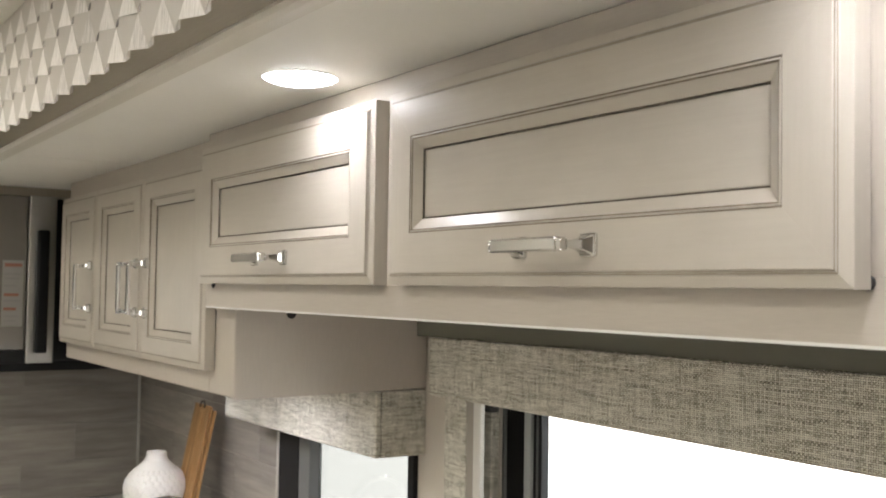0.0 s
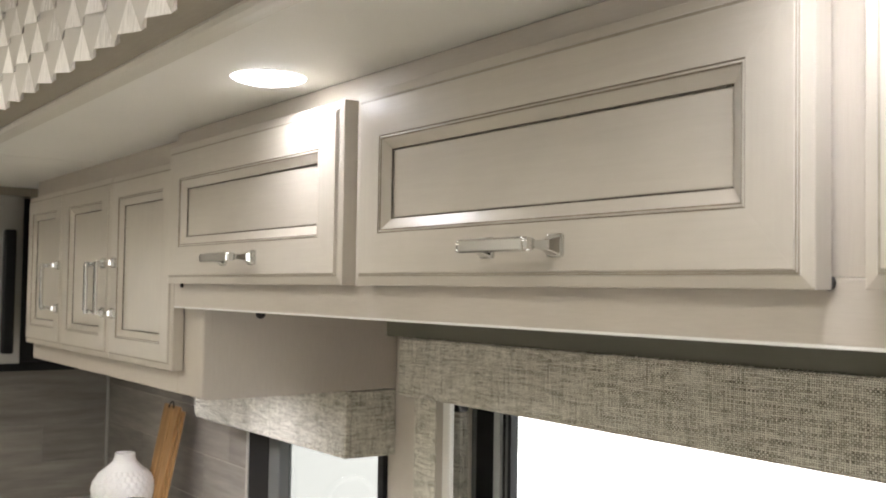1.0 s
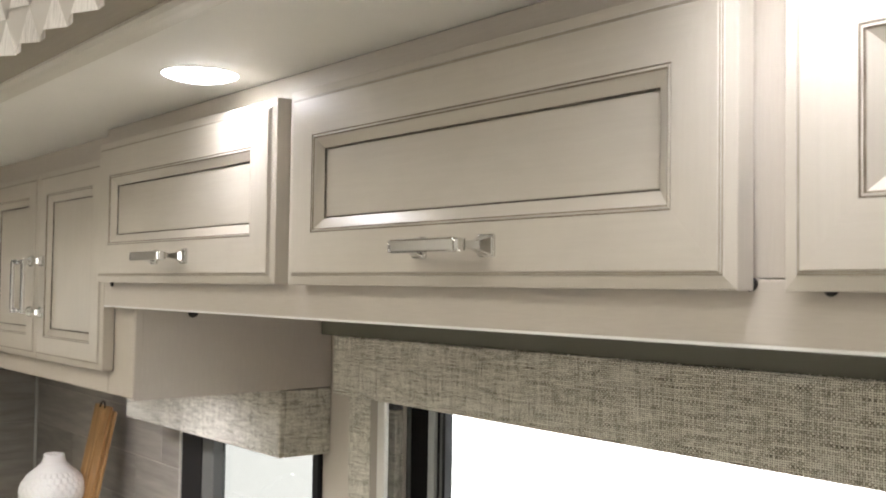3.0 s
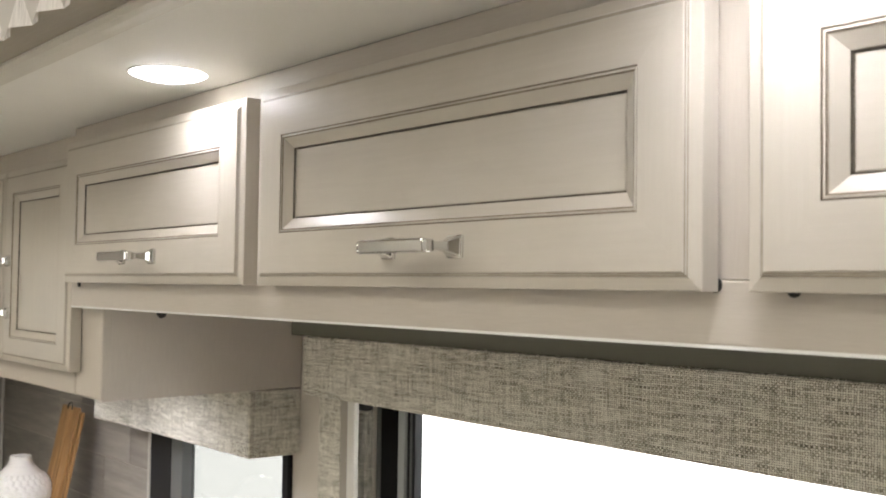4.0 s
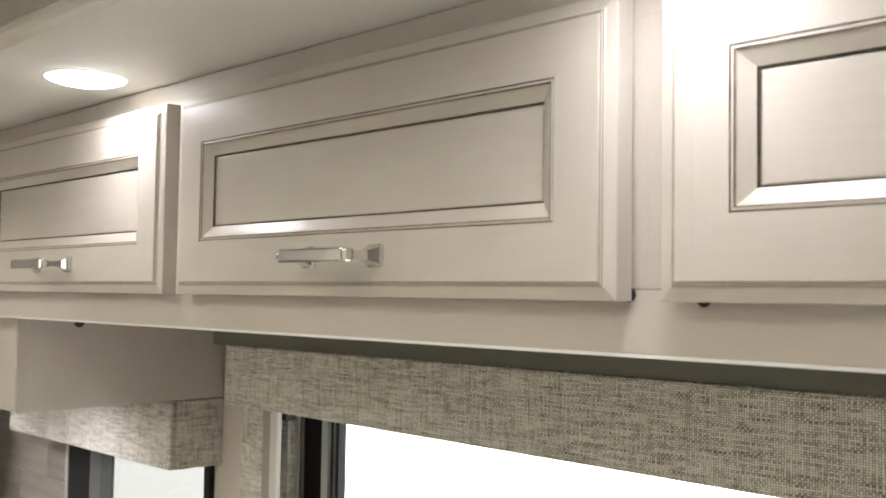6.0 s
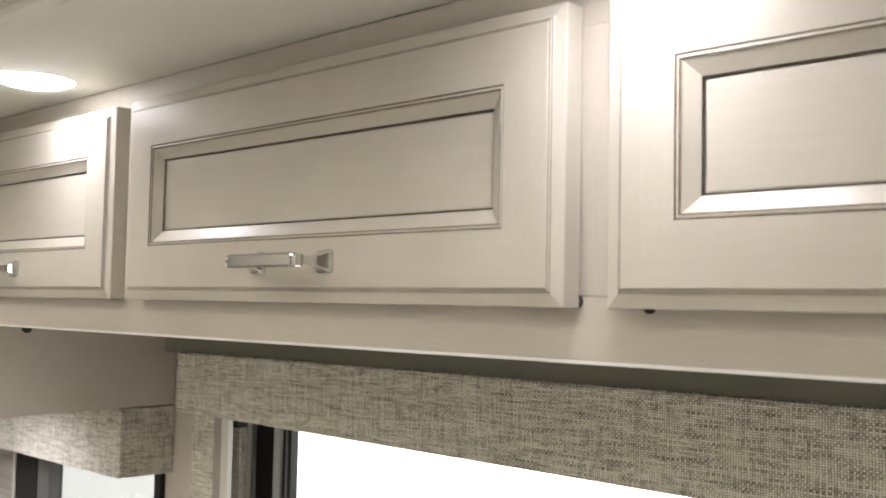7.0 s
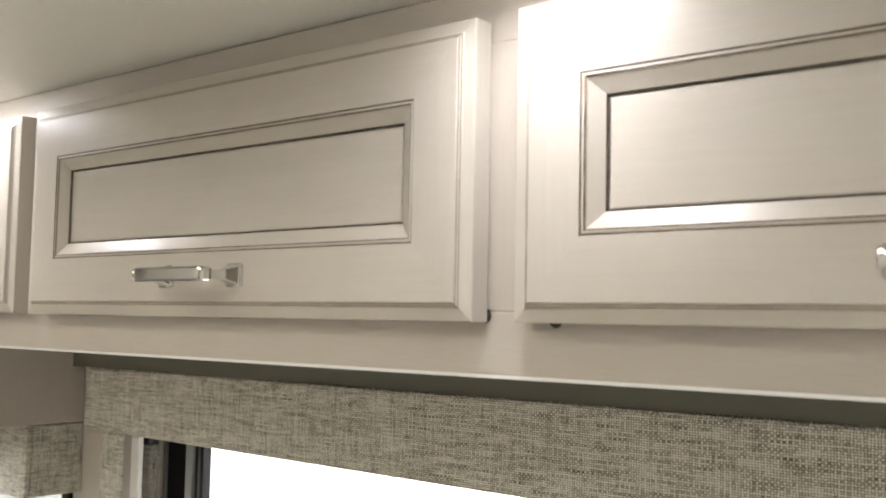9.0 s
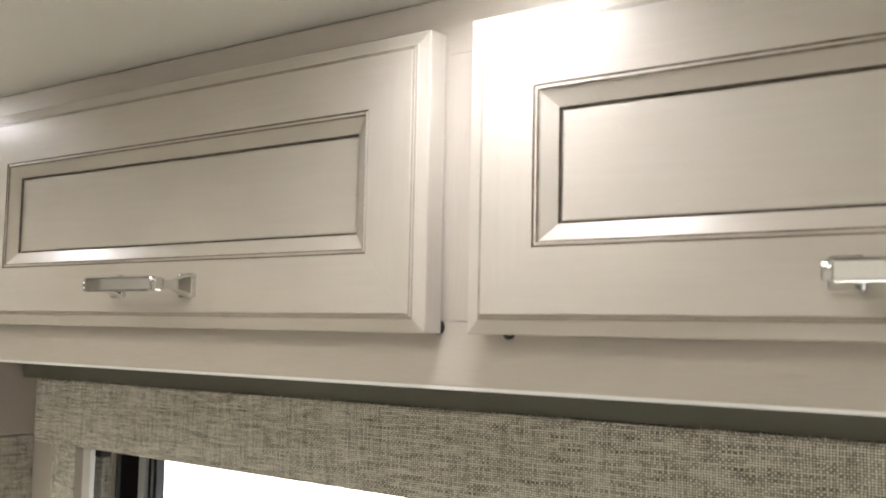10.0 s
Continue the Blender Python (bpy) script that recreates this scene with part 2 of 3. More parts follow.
# ---- mesh helpers ----
def part(name, bm, mat, parent=None, label="", smooth=False):
    me = bpy.data.meshes.new(name)
    bmesh.ops.recalc_face_normals(bm, faces=bm.faces[:])
    bm.to_mesh(me)
    bm.free()
    for m in (mat if isinstance(mat, (list, tuple)) else [mat]):
        me.materials.append(m)
    if smooth:
        for p in me.polygons:
            p.use_smooth = True
    ob = new(name, me)
    if parent:
        ob.parent = parent
    if label:
        ob["label"] = label
    return ob


def empty(name, x=0, y=0, z=0, parent=None):
    ob = new(name)
    ob.empty_display_size = 0.05
    ob.location = (x, y, z)
    if parent:
        ob.parent = parent
    return ob


def box(x0, x1, y0, y1, z0, z1, bevel=0.0, segments=2, bm=None):
    b = bm or bmesh.new()
    r = bmesh.ops.create_cube(b, size=1.0)
    vs = r["verts"]
    for v in vs:
        v.co = Vector(((x0 + x1) / 2 + v.co.x * (x1 - x0), (y0 + y1) / 2 + v.co.y * (y1 - y0), (z0 + z1) / 2 + v.co.z * (z1 - z0)))
    if bevel:
        es = list({e for v in vs for e in v.link_edges})
        bmesh.ops.bevel(b, geom=es, offset=bevel, segments=segments, affect="EDGES", profile=0.5)
    return b


def lathe(profile, steps=48, bm=None, centre=(0, 0, 0)):
    b = bm or bmesh.new()
    rings = []
    for r, z in profile:
        if r < 1e-6:
            rings.append([b.verts.new((centre[0], centre[1], centre[2] + z))])
        else:
            rings.append([b.verts.new((centre[0] + r * math.cos(2 * math.pi * i / steps), centre[1] + r * math.sin(2 * math.pi * i / steps), centre[2] + z)) for i in range(steps)])
    for p, q in zip(rings, rings[1:]):
        for i in range(steps):
            j = (i + 1) % steps
            vs = [p[i], p[j], q[j], q[i]] if len(p) > 1 and len(q) > 1 else ([p[0], q[j], q[i]] if len(p) == 1 else [p[i], p[j], q[0]])
            b.faces.new(vs)
    return b


def extrude_profile(profile, y0, y1, bm=None):
    """A closed (x, z) outline drawn along y."""
    b = bm or bmesh.new()
    lo = [b.verts.new((x, y0, z)) for x, z in profile]
    hi = [b.verts.new((x, y1, z)) for x, z in profile]
    n = len(profile)
    for i in range(n):
        j = (i + 1) % n
        b.faces.new((lo[i], lo[j], hi[j], hi[i]))
    b.faces.new(lo)
    b.faces.new(hi[::-1])
    return b


# ---- cabinet doors ----
DOOR_THICK = 0.0305
# across the door's frame: distance from the outer edge (or from the inner rim), depth behind the front face
OUTER = [(0.0, DOOR_THICK), (0.0, 0.0072), (0.0008, 0.0062), (0.0120, 0.0042), (0.0132, 0.0030), (0.0150, 0.0030), (0.0154, 0.0016), (0.0172, 0.0016), (0.0176, 0.0003), (0.0184, 0.0)]
OUTER_MAT = [0, 0, 0, 0, 1, 0, 1, 0, 0]
INNER = [(0.0, 0.0), (0.0004, 0.0014), (0.0016, 0.0015), (0.0020, 0.0006), (0.0040, 0.0004), (0.0044, 0.0016), (0.0058, 0.0017), (0.0064, 0.0026), (0.0203, 0.0100), (0.0212, 0.0128)]
INNER_MAT = [3, 3, 0, 0, 3, 3, 0, 0, 2]


def frame_side(h, v, my, mz, mb, side):
    """One mitred member of a door frame, half sizes h by v, rims my wide at the sides, mz at the top and mb at the bottom; side 0 bottom, 1 right, 2 top, 3 left."""
    b = bmesh.new()
    rings = [(d, d, d, x) for d, x in OUTER]
    rings += [(my + d, mb + d, mz + d, x) for d, x in INNER]
    mats = OUTER_MAT + [0] + INNER_MAT
    cut = 0.00006
    lines = []
    for dy, dlow, dtop, x in rings:
        a, lo, hi = h - dy, dlow - v, v - dtop
        ends = {0: ((-a + cut, lo), (a - cut, lo)), 1: ((-a, lo + cut), (-a, hi - cut)), 2: ((-a + cut, hi), (a - cut, hi)), 3: ((a, lo + cut), (a, hi - cut))}[side]
        lines.append([b.verts.new((x, *e)) for e in ends])
    for p, q, m in zip(lines, lines[1:], mats):
        f = b.faces.new((p[0], p[1], q[1], q[0]))
        f.material_index = m
    back = [b.verts.new((DOOR_THICK, *p.co[1:])) for p in lines[-1]]
    f = b.faces.new((lines[-1][0], lines[-1][1], back[1], back[0]))
    f = b.faces.new((back[0], back[1], lines[0][1], lines[0][0]))
    for i in (0, 1):
        b.faces.new([l[i] for l in lines] + [back[i]])
    return b


def square_ring(b, x, yc, zc, w, h, cut):
    """A chamfered square section across the depth axis."""
    pts = ((w, h - cut), (w - cut, h), (cut - w, h), (-w, h - cut), (-w, cut - h), (cut - w, -h), (w - cut, -h), (w, cut - h))
    return [b.verts.new((x, yc + p, zc + q)) for p, q in pts]


def pull_foot(side, length):
    """A square stepped foot that sweeps through a hollowed square neck to a beaded collar at the bar's end."""
    b = bmesh.new()
    base = side * (length / 2 - 0.0130)
    secs = [(0.0, 0.0130, 0.0132, 0.0), (-0.0026, 0.0130, 0.0132, 0.0), (-0.0030, 0.0122, 0.0124, 0.0), (-0.0048, 0.0122, 0.0124, 0.0), (-0.0052, 0.0114, 0.0117, 0.0)]
    for i in range(1, 12):
        t = i / 11
        k = (1 - t) ** 2.6
        secs.append((-0.0052 - 0.0300 * t, 0.0044 + 0.0070 * k, 0.0046 + 0.0071 * k, 0.0030 * t * t))
    secs += [(-0.0356, 0.0056, 0.0062, 0.0030), (-0.0368, 0.0062, 0.0070, 0.0030), (-0.0380, 0.0056, 0.0062, 0.0030), (-0.0386, 0.0060, 0.0068, 0.0030),
             (-0.0396, 0.0066, 0.0074, 0.0030), (-0.0470, 0.0066, 0.0074, 0.0030), (-0.0480, 0.0052, 0.0060, 0.0030)]
    loops = [square_ring(b, x, base - side * back, 0.0, w, h, 0.16 * w) for x, w, h, back in secs]
    for p, q in zip(loops, loops[1:]):
        for n in range(8):
            b.faces.new((p[n], p[(n + 1) % 8], q[(n + 1) % 8], q[n]))
    b.faces.new(loops[0])
    b.faces.new(loops[-1])
    return b


def pull_bar(length):
    """A flat bar with broad chamfers along its edges."""
    half = length / 2
    return box(-0.0500, -0.0412, -half + 0.0160, half - 0.0160, -0.0083, 0.0083, 0.0024, 2)


def cabinet_door(cabinet, y0, y1, z0, z1, xf, my, mz, mb, handle, upright=False):
    """A recessed-panel door under its cabinet, its front face at xf."""
    cy, cz, h, v = (y0 + y1) / 2, (z0 + z1) / 2, (y1 - y0) / 2, (z1 - z0) / 2
    door = empty("door", xf, cy, cz, cabinet)
    mats_y, mats_z = [PAINT_Y, LIGHT_GLAZE, GLAZE, RIM_GLAZE], [PAINT_Z, LIGHT_GLAZE, GLAZE, RIM_GLAZE]
    part("bottom_rail", frame_side(h, v, my, mz, mb, 0), mats_y, door)
    part("stile", frame_side(h, v, my, mz, mb, 1), mats_z, door)
    part("top_rail", frame_side(h, v, my, mz, mb, 2), mats_y, door)
    part("stile", frame_side(h, v, my, mz, mb, 3), mats_z, door)
    b = bmesh.new()
    a, low, top = h - my - 0.0212, mb + 0.0212 - v, v - mz - 0.0212
    loops = []
    for d, x in ((-0.004, 0.0160), (0.0, 0.0138), (0.0016, 0.0130), (0.0030, 0.0124)):
        loops.append([b.verts.new((x, p * (a - d), low + d if q < 0 else top - d)) for p, q in ((-1, -1), (1, -1), (1, 1), (-1, 1))])
    for k, (p, q) in enumerate(zip(loops, loops[1:])):
        for i in range(4):
            f = b.faces.new((p[i], p[(i + 1) % 4], q[(i + 1) % 4], q[i]))
            f.material_index = 1 if k < 2 else 0
    b.faces.new(loops[-1])
    part("panel", b, [PAINT_Z if upright else PAINT_Y, GLAZE], door)
    for nm, bm in (("handle_bar", pull_bar(0.152)), ("handle_foot", pull_foot(-1, 0.152)), ("handle_foot", pull_foot(1, 0.152))):
        if upright:
            bmesh.ops.rotate(bm, verts=bm.verts[:], cent=(0, 0, 0), matrix=Matrix.Rotation(radians(90), 3, "X"))
        ob = part(nm, bm, CHROME, door, "polished chrome", nm == "handle_foot")
        if nm == "handle_foot":
            ob.data.set_sharp_from_angle(angle=radians(30))
        ob.location = (0.0, handle[0] - cy, handle[1] - cz)
    return door


CEIL = 1.9045
# the long overhead cabinet
overhead = tagged(empty("overhead_cabinet", 0, 0, 0), "cream painted overhead cabinet with glazed lift-up doors under the ceiling", "cabinet")
Y_LO, Y_HI = -1.35, 1.532
FX, FB = 0.0335, 0.055
part("top_rail", box(FX, FB, Y_LO, Y_HI, 1.846, CEIL - 0.0016, 0.0005), WRAP_Y, overhead)
part("bottom_rail", box(FX, FB, Y_LO, Y_HI, 1.5277, 1.5895, 0.0030, 4), WRAP_Y, overhead)
for ya, yb in ((1.470, Y_HI), (0.700, 0.775), (-0.150, -0.040), (-0.960, -0.880), (Y_LO, -1.29)):
    part("stile", box(FX + 0.0003, FB, ya, yb, 1.58955, 1.84595, 0.0002, 1), WRAP_Z, overhead)
# White glossy strip standing in for the highlight on the rail's bottom edge.
part("edge_highlight", box(FX + 0.0006, FB - 0.0005, Y_LO, Y_HI, 1.5255, 1.5300, 0.0008), EDGE_HIGHLIGHT, overhead, "pale glossy strip standing for the edge's highlight")
part("bottom_panel", box(FB, 0.556, Y_LO, 1.445, 1.536, 1.548), WRAP_Y, overhead)
part("end_panel", box(FB, 0.064, 1.500, 1.531, 1.5895, 1.8455), WRAP_Z, overhead)
part("back_panel", box(FB + 0.002, FB + 0.006, Y_LO, 1.499, 1.592, 1.845), WRAP_Z, overhead)
# Dark strip filling the ceiling joint; the gap's shadow is in its colour.
part("scribe_shadow_gap", box(FX + 0.002, FB, Y_LO, Y_HI, CEIL - 0.0016, CEIL - 0.0002), GLAZE, overhead, "dark strip for the shadow gap at the ceiling")
for y0, y1 in ((0.758, 1.500), (-0.0715, 0.7175), (-0.9080, -0.1195)):
    cabinet_door(overhead, y0, y1, 1.578, 1.865, 0.0, 0.0705, 0.070, 0.0750, ((y0 + y1) / 2, 1.6255))
for y, z in ((1.486, 1.5755), (-0.0675, 1.5840), (-0.147, 1.5805)):
    b = lathe([(0, -0.0030), (0.0055, -0.0030), (0.0068, -0.0015), (0.0068, 0.001), (0, 0.001)], 20)
    bmesh.ops.rotate(b, verts=b.verts[:], cent=(0, 0, 0), matrix=Matrix.Rotation(radians(90), 3, "Y"))
    ob = part("bumper", b, RUBBER, overhead, "dark rubber bumper", True)
    ob.location = (FX, y, z)

# the deeper kitchen wall cabinet
kitchen = tagged(empty("kitchen_wall_cabinet", 0, 0, 0), "cream painted kitchen wall cabinet with three upright doors", "cabinet")
KX, KB = 0.0695, 0.0915
b = box(KX + 0.004, 0.556, 1.4505, 1.466, 1.331, 1.535)
for v in b.verts:
    if v.co.x > 0.3 and v.co.z < 1.4:
        v.co.z += 0.007
part("body_side", b, WRAP_Z, kitchen)
part("corner_stile", box(KX, KB, 1.4500, 1.590, 1.334, 1.527, 0.004, 3), WRAP_Z, kitchen)
part("top_rail", box(KX, KB, 1.533, 2.86, 1.835, CEIL - 0.0016, 0.0005), WRAP_Y, kitchen)
part("bottom_rail", box(KX, KB, 1.5905, 2.86, 1.334, 1.400, 0.004, 3), WRAP_Y, kitchen)
part("stile", box(KX, KB, 2.80, 2.86, 1.4005, 1.8345), WRAP_Z, kitchen)
part("end_panel", box(KB, 0.556, 2.845, 2.86, 1.343, CEIL - 0.003), WRAP_Z, kitchen)
part("bottom_panel", box(KB, 0.556, 1.467, 2.844, 1.350, 1.362), WRAP_Y, kitchen)
part("back_panel", box(KB + 0.001, KB + 0.006, 1.54, 2.844, 1.37, 1.88), WRAP_Z, kitchen)
for y0, y1, hy in ((1.556, 1.998, 1.952), (2.002, 2.433, 2.036), (2.437, 2.840, 2.466)):
    cabinet_door(kitchen, y0, y1, 1.387, 1.846, 0.036, 0.064, 0.055, 0.055, (hy, 1.565), True)
b = lathe([(0, -0.003), (0.010, -0.003), (0.012, -0.001), (0.012, 0.0), (0, 0.0)], 24)
bmesh.ops.rotate(b, verts=b.verts[:], cent=(0, 0, 0), matrix=Matrix.Rotation(radians(-90), 3, "X"))
ob = part("screw_cap", b, RUBBER, kitchen, "dark screw cap")
ob.location = (0.20, 1.4505, 1.5155)

# ---- room shell ----
WX = 0.560
def structure(name, bm, mat, label):
    return tagged(part(name, bm, mat), label, name.split("_")[0], kind="structure")


Y0, Y1 = -2.4, 3.62
FLOOR_Z = -0.19
WT = 0.06
MW = (-1.30, 1.168, 0.72, 1.42)
KW = (1.485, 2.245, 0.90, 1.32)
b = bmesh.new()
for y0, y1, z0, z1 in ((Y0, MW[0], FLOOR_Z, CEIL), (MW[0], MW[1], FLOOR_Z, MW[2]), (MW[0], MW[1], MW[3], CEIL), (MW[1], KW[0], FLOOR_Z, CEIL),
                       (KW[0], KW[1], FLOOR_Z, KW[2]), (KW[0], KW[1], KW[3], CEIL), (KW[1], Y1, FLOOR_Z, CEIL)):
    box(WX, WX + WT, y0, y1, z0, z1, bm=b)
structure("wall_window_side", b, WALL, "beige wallboard behind the cabinets with two window openings")
def cross_wall(name, y0, y1, hole, mat, label):
    """A wall across the room with one window opening (x0, x1, z0, z1)."""
    b = bmesh.new()
    for xa, xb, za, zb in ((-2.3, hole[0], FLOOR_Z, 2.2), (hole[1], WX + WT, FLOOR_Z, 2.2), (hole[0], hole[1], FLOOR_Z, hole[2]), (hole[0], hole[1], hole[3], 2.2)):
        box(xa, xb, y0, y1, za, zb, bm=b)
    return structure(name, b, mat, label)


# The back wall's window is unseen, added to light faces turned that way.
cross_wall("wall_back", Y0 - 0.06, Y0, (-1.95, -1.15, 0.80, 1.76), WALL, "plain beige end wall with an added, unseen window opening")
cross_wall("wall_end", Y1 + 0.002, Y1 + 0.06, (-0.72, -0.50, 1.26, 1.62), GROUT, "end wall behind grey kitchen tiles, with a small window")
structure("wall_opposite", box(-2.36, -2.3, Y0, Y1, FLOOR_Z, 2.2), FAR_WALL, "plain off-white wall across the room")
structure("floor", box(-2.36, WX + WT, Y0, Y1, FLOOR_Z - 0.05, FLOOR_Z), FLOOR, "pale plank floor of the room")
CX = -0.236
b = box(CX, WX + WT, Y0, 2.198, CEIL, CEIL + 0.04)
box(CX, WX + WT, 2.203, Y1, CEIL, CEIL + 0.04, bm=b)
box(CX, WX + WT, 2.197, 2.204, CEIL + 0.003, CEIL + 0.04, bm=b)
structure("ceiling", b, CEILING, "off-white ceiling over the cabinets")
structure("ceiling_room", box(-2.36, -0.33, Y0, Y1, 2.20, 2.24), CEILING, "off-white main ceiling")
crown = [(-0.236, CEIL + 0.03), (-0.236, CEIL - 0.0003), (-0.248, CEIL - 0.0012), (-0.262, CEIL - 0.0030), (-0.276, CEIL - 0.0034), (-0.283, CEIL + 0.001), (-0.284, CEIL + 0.008), (-0.284, CEIL + 0.03)]
structure("trim_crown", extrude_profile(crown, Y0, Y1), CROWN, "cream rounded trim along the ceiling's edge")
structure("soffit", box(-0.3550, -0.2845, Y0, Y1, CEIL + 0.004, CEIL + 0.03), LEDGE, "taupe soffit under the fascia")
structure("fascia", box(-0.3555, -0.30, Y0, Y1, CEIL + 0.031, 2.20), LEDGE, "fascia board covered in pearly triangular relief facets")

# facets on the fascia
FZ, PER, ROW, DROP = 1.882, 0.1018, 0.058, 0.016
XO, XI = -0.3655, -0.3620


def facet_mesh():
    """One relief tile: an upright triangle leaning out at its base, and the recessed inverted one beside it."""
    b = bmesh.new()
    N, F, T, T2 = (XO, 0, 0), (XO + 0.002, PER, DROP), (XI, 0.60 * PER, 0.060), (XI, 1.60 * PER, 0.060)
    J = (XO + 0.0016, PER, DROP * 0.55)
    up = ((XI + 0.0004, 0.55 * PER, ROW + DROP + 0.016), (XI + 0.0004, 1.65 * PER, ROW + DROP + 0.016))
    under = ((XI + 0.003, 0, 0.006), (XI + 0.003, PER, DROP + 0.006))
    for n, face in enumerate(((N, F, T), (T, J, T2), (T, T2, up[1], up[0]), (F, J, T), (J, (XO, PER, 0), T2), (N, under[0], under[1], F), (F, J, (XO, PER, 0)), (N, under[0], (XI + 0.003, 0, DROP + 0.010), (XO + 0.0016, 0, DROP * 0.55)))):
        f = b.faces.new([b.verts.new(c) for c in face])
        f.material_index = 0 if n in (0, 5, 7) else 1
    bmesh.ops.recalc_face_normals(b, faces=b.faces[:])
    me = bpy.data.meshes.new("facet")
    b.to_mesh(me)
    b.free()
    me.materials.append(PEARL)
    me.materials.append(SHADED_TAUPE)
    return me


facet = facet_mesh()
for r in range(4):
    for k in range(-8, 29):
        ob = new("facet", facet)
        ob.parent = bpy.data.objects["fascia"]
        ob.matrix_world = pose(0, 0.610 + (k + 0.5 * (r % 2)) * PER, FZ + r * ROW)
structure("trim_fascia_top", box(-0.39, -0.3455, Y0, Y1, FZ + 4 * ROW + 0.010, FZ + 4 * ROW + 0.032, 0.003), CROWN, "cream trim over the fascia")

# ---- window valances, windows ----
VX = 0.420


def valance(y0, y1, z0, z1, label, legs=(), sag=0.0):
    """A board box covered in tweed: front, end returns and, for a large window, side legs."""
    v = tagged(empty("valance", VX, y0, z0), label, "valance")
    def put(n, bm, m=FABRIC, lab=""):
        ob = part(n, bm, m, v, lab)
        ob.matrix_parent_inverse = Matrix.Translation((-VX, -y0, -z0))
    b = box(VX, VX + 0.016, y0, y1, z0, z1, 0.005, 3)
    for q in b.verts:
        if q.co.z < (z0 + z1) / 2:
            q.co.z += sag * (q.co.y - 0.5)
    put("front_board", b)
    put("end_return", box(VX + 0.0165, WX - 0.001, y0 + 0.0005, y0 + 0.014, z0 + 0.0005, z1 - 0.0005, 0.002))
    put("end_return", box(VX + 0.0165, WX - 0.001, y1 - 0.014, y1 - 0.0005, z0 + 0.0005, z1 - 0.0005, 0.002))
    put("top_board", box(VX + 0.0165, WX - 0.001, y0 + 0.0145, y1 - 0.0145, z1 - 0.012, z1 - 0.001))
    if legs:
        # Strip over the valance; its dark colour stands in for the cabinet's shadow.
        put("headrail", box(VX + 0.007, WX - 0.001, y0 + 0.005, 1.292, z1 + 0.0005, 1.5355, 0.002), SHADOW_BAND, "grey-green board darkened for shadow")
    for ya, yb, zl in legs:
        put("side_leg", box(VX + 0.035, WX - 0.001, ya, yb, zl, z0 + 0.006, 0.004, 2))
    return v


def frayed_edge(v, y0, y1, z, up, origin):
    """Cut thread ends that stand unevenly along a valance's folded edge."""
    b = bmesh.new()
    rng = random.Random(17)
    y = y0 + 0.004
    while y < y1 - 0.004:
        w, tall, lean = rng.uniform(0.0016, 0.0028), rng.uniform(0.0006, 0.0032) * up, rng.uniform(-0.0008, 0.0008)
        x = VX + rng.uniform(0.0010, 0.0030)
        lo = [b.verts.new((x + p * 0.0011, y + q * w / 2, z - 0.0012 * up)) for p, q in ((-1, -1), (1, -1), (1, 1), (-1, 1))]
        hi = [b.verts.new((x + p * 0.0008, y + lean + q * w / 3, z + tall)) for p, q in ((-1, -1), (1, -1), (1, 1), (-1, 1))]
        for i in range(4):
            b.faces.new((lo[i], lo[(i + 1) % 4], hi[(i + 1) % 4], hi[i]))
        b.faces.new(hi)
        y += rng.uniform(0.0028, 0.0046)
    ob = part("thread_fringe", b, FABRIC, v, "frayed tweed threads")
    ob["kind"] = "stuff"
    ob.matrix_parent_inverse = Matrix.Translation([-c for c in origin])


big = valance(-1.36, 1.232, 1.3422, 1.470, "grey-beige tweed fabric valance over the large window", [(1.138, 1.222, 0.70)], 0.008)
frayed_edge(big, -1.36, 1.232, 1.4695, 1, (VX, -1.36, 1.3422))
valance(1.452, 2.360, 1.179, 1.3340, "grey-beige tweed fabric box valance over the kitchen window")


def window(name, y0, y1, z0, z1, rails, frosted, label):
    w = tagged(empty(name, WX, y0, z0), label, "window", kind="structure")
    def put(n, bm, m, lab=""):
        ob = part(n, bm, m, w, lab)
        ob.matrix_parent_inverse = Matrix.Translation((-WX, -y0, -z0))
        return ob
    put("window_frame", box(WX - 0.012, WX + 0.03, y0, y0 + rails[0], z0, z1, 0.003), BLACK_FRAME)
    put("window_frame", box(WX - 0.012, WX + 0.03, y1 - rails[1], y1, z0, z1, 0.003), BLACK_FRAME)
    put("window_frame", box(WX - 0.012, WX + 0.03, y0 + rails[0], y1 - rails[1], z0, z0 + 0.03, 0.003), BLACK_FRAME)
    put("window_frame", box(WX - 0.012, WX + 0.03, y0 + rails[0], y1 - rails[1], z1 - 0.03, z1, 0.003), BLACK_FRAME)
    g = put("pane", box(WX + 0.018, WX + 0.022, y0 + rails[0], y1 - rails[1], z0 + 0.03, z1 - 0.03), SHEER if frosted else GLASS)
    g.visible_shadow = False
    return w, put


w1, put1 = window("window_1", *MW, (0.05, 0.047), False, "large window with black frame and bright daylight")
# The narrow grey strip at y 1.121 imitates a highlight on the frame.
for ya, yb, d, m in ((1.121, 1.1285, 0.006, GREY_CHANNEL_GLINT), (1.060, 1.1205, 0.001, BLACK_FRAME), (1.038, 1.0595, 0.003, PALE_FRAME), (1.0245, 1.0375, -0.004, BLACK_FRAME), (1.0150, 1.0240, 0.000, GREY_CHANNEL_GLINT), (1.0050, 1.0145, 0.002, BLACK_FRAME)):
    put1("sash_channel", box(WX - 0.012 - d, WX + 0.008, ya, yb, MW[2] + 0.03, MW[3] - 0.03, 0.002), m)
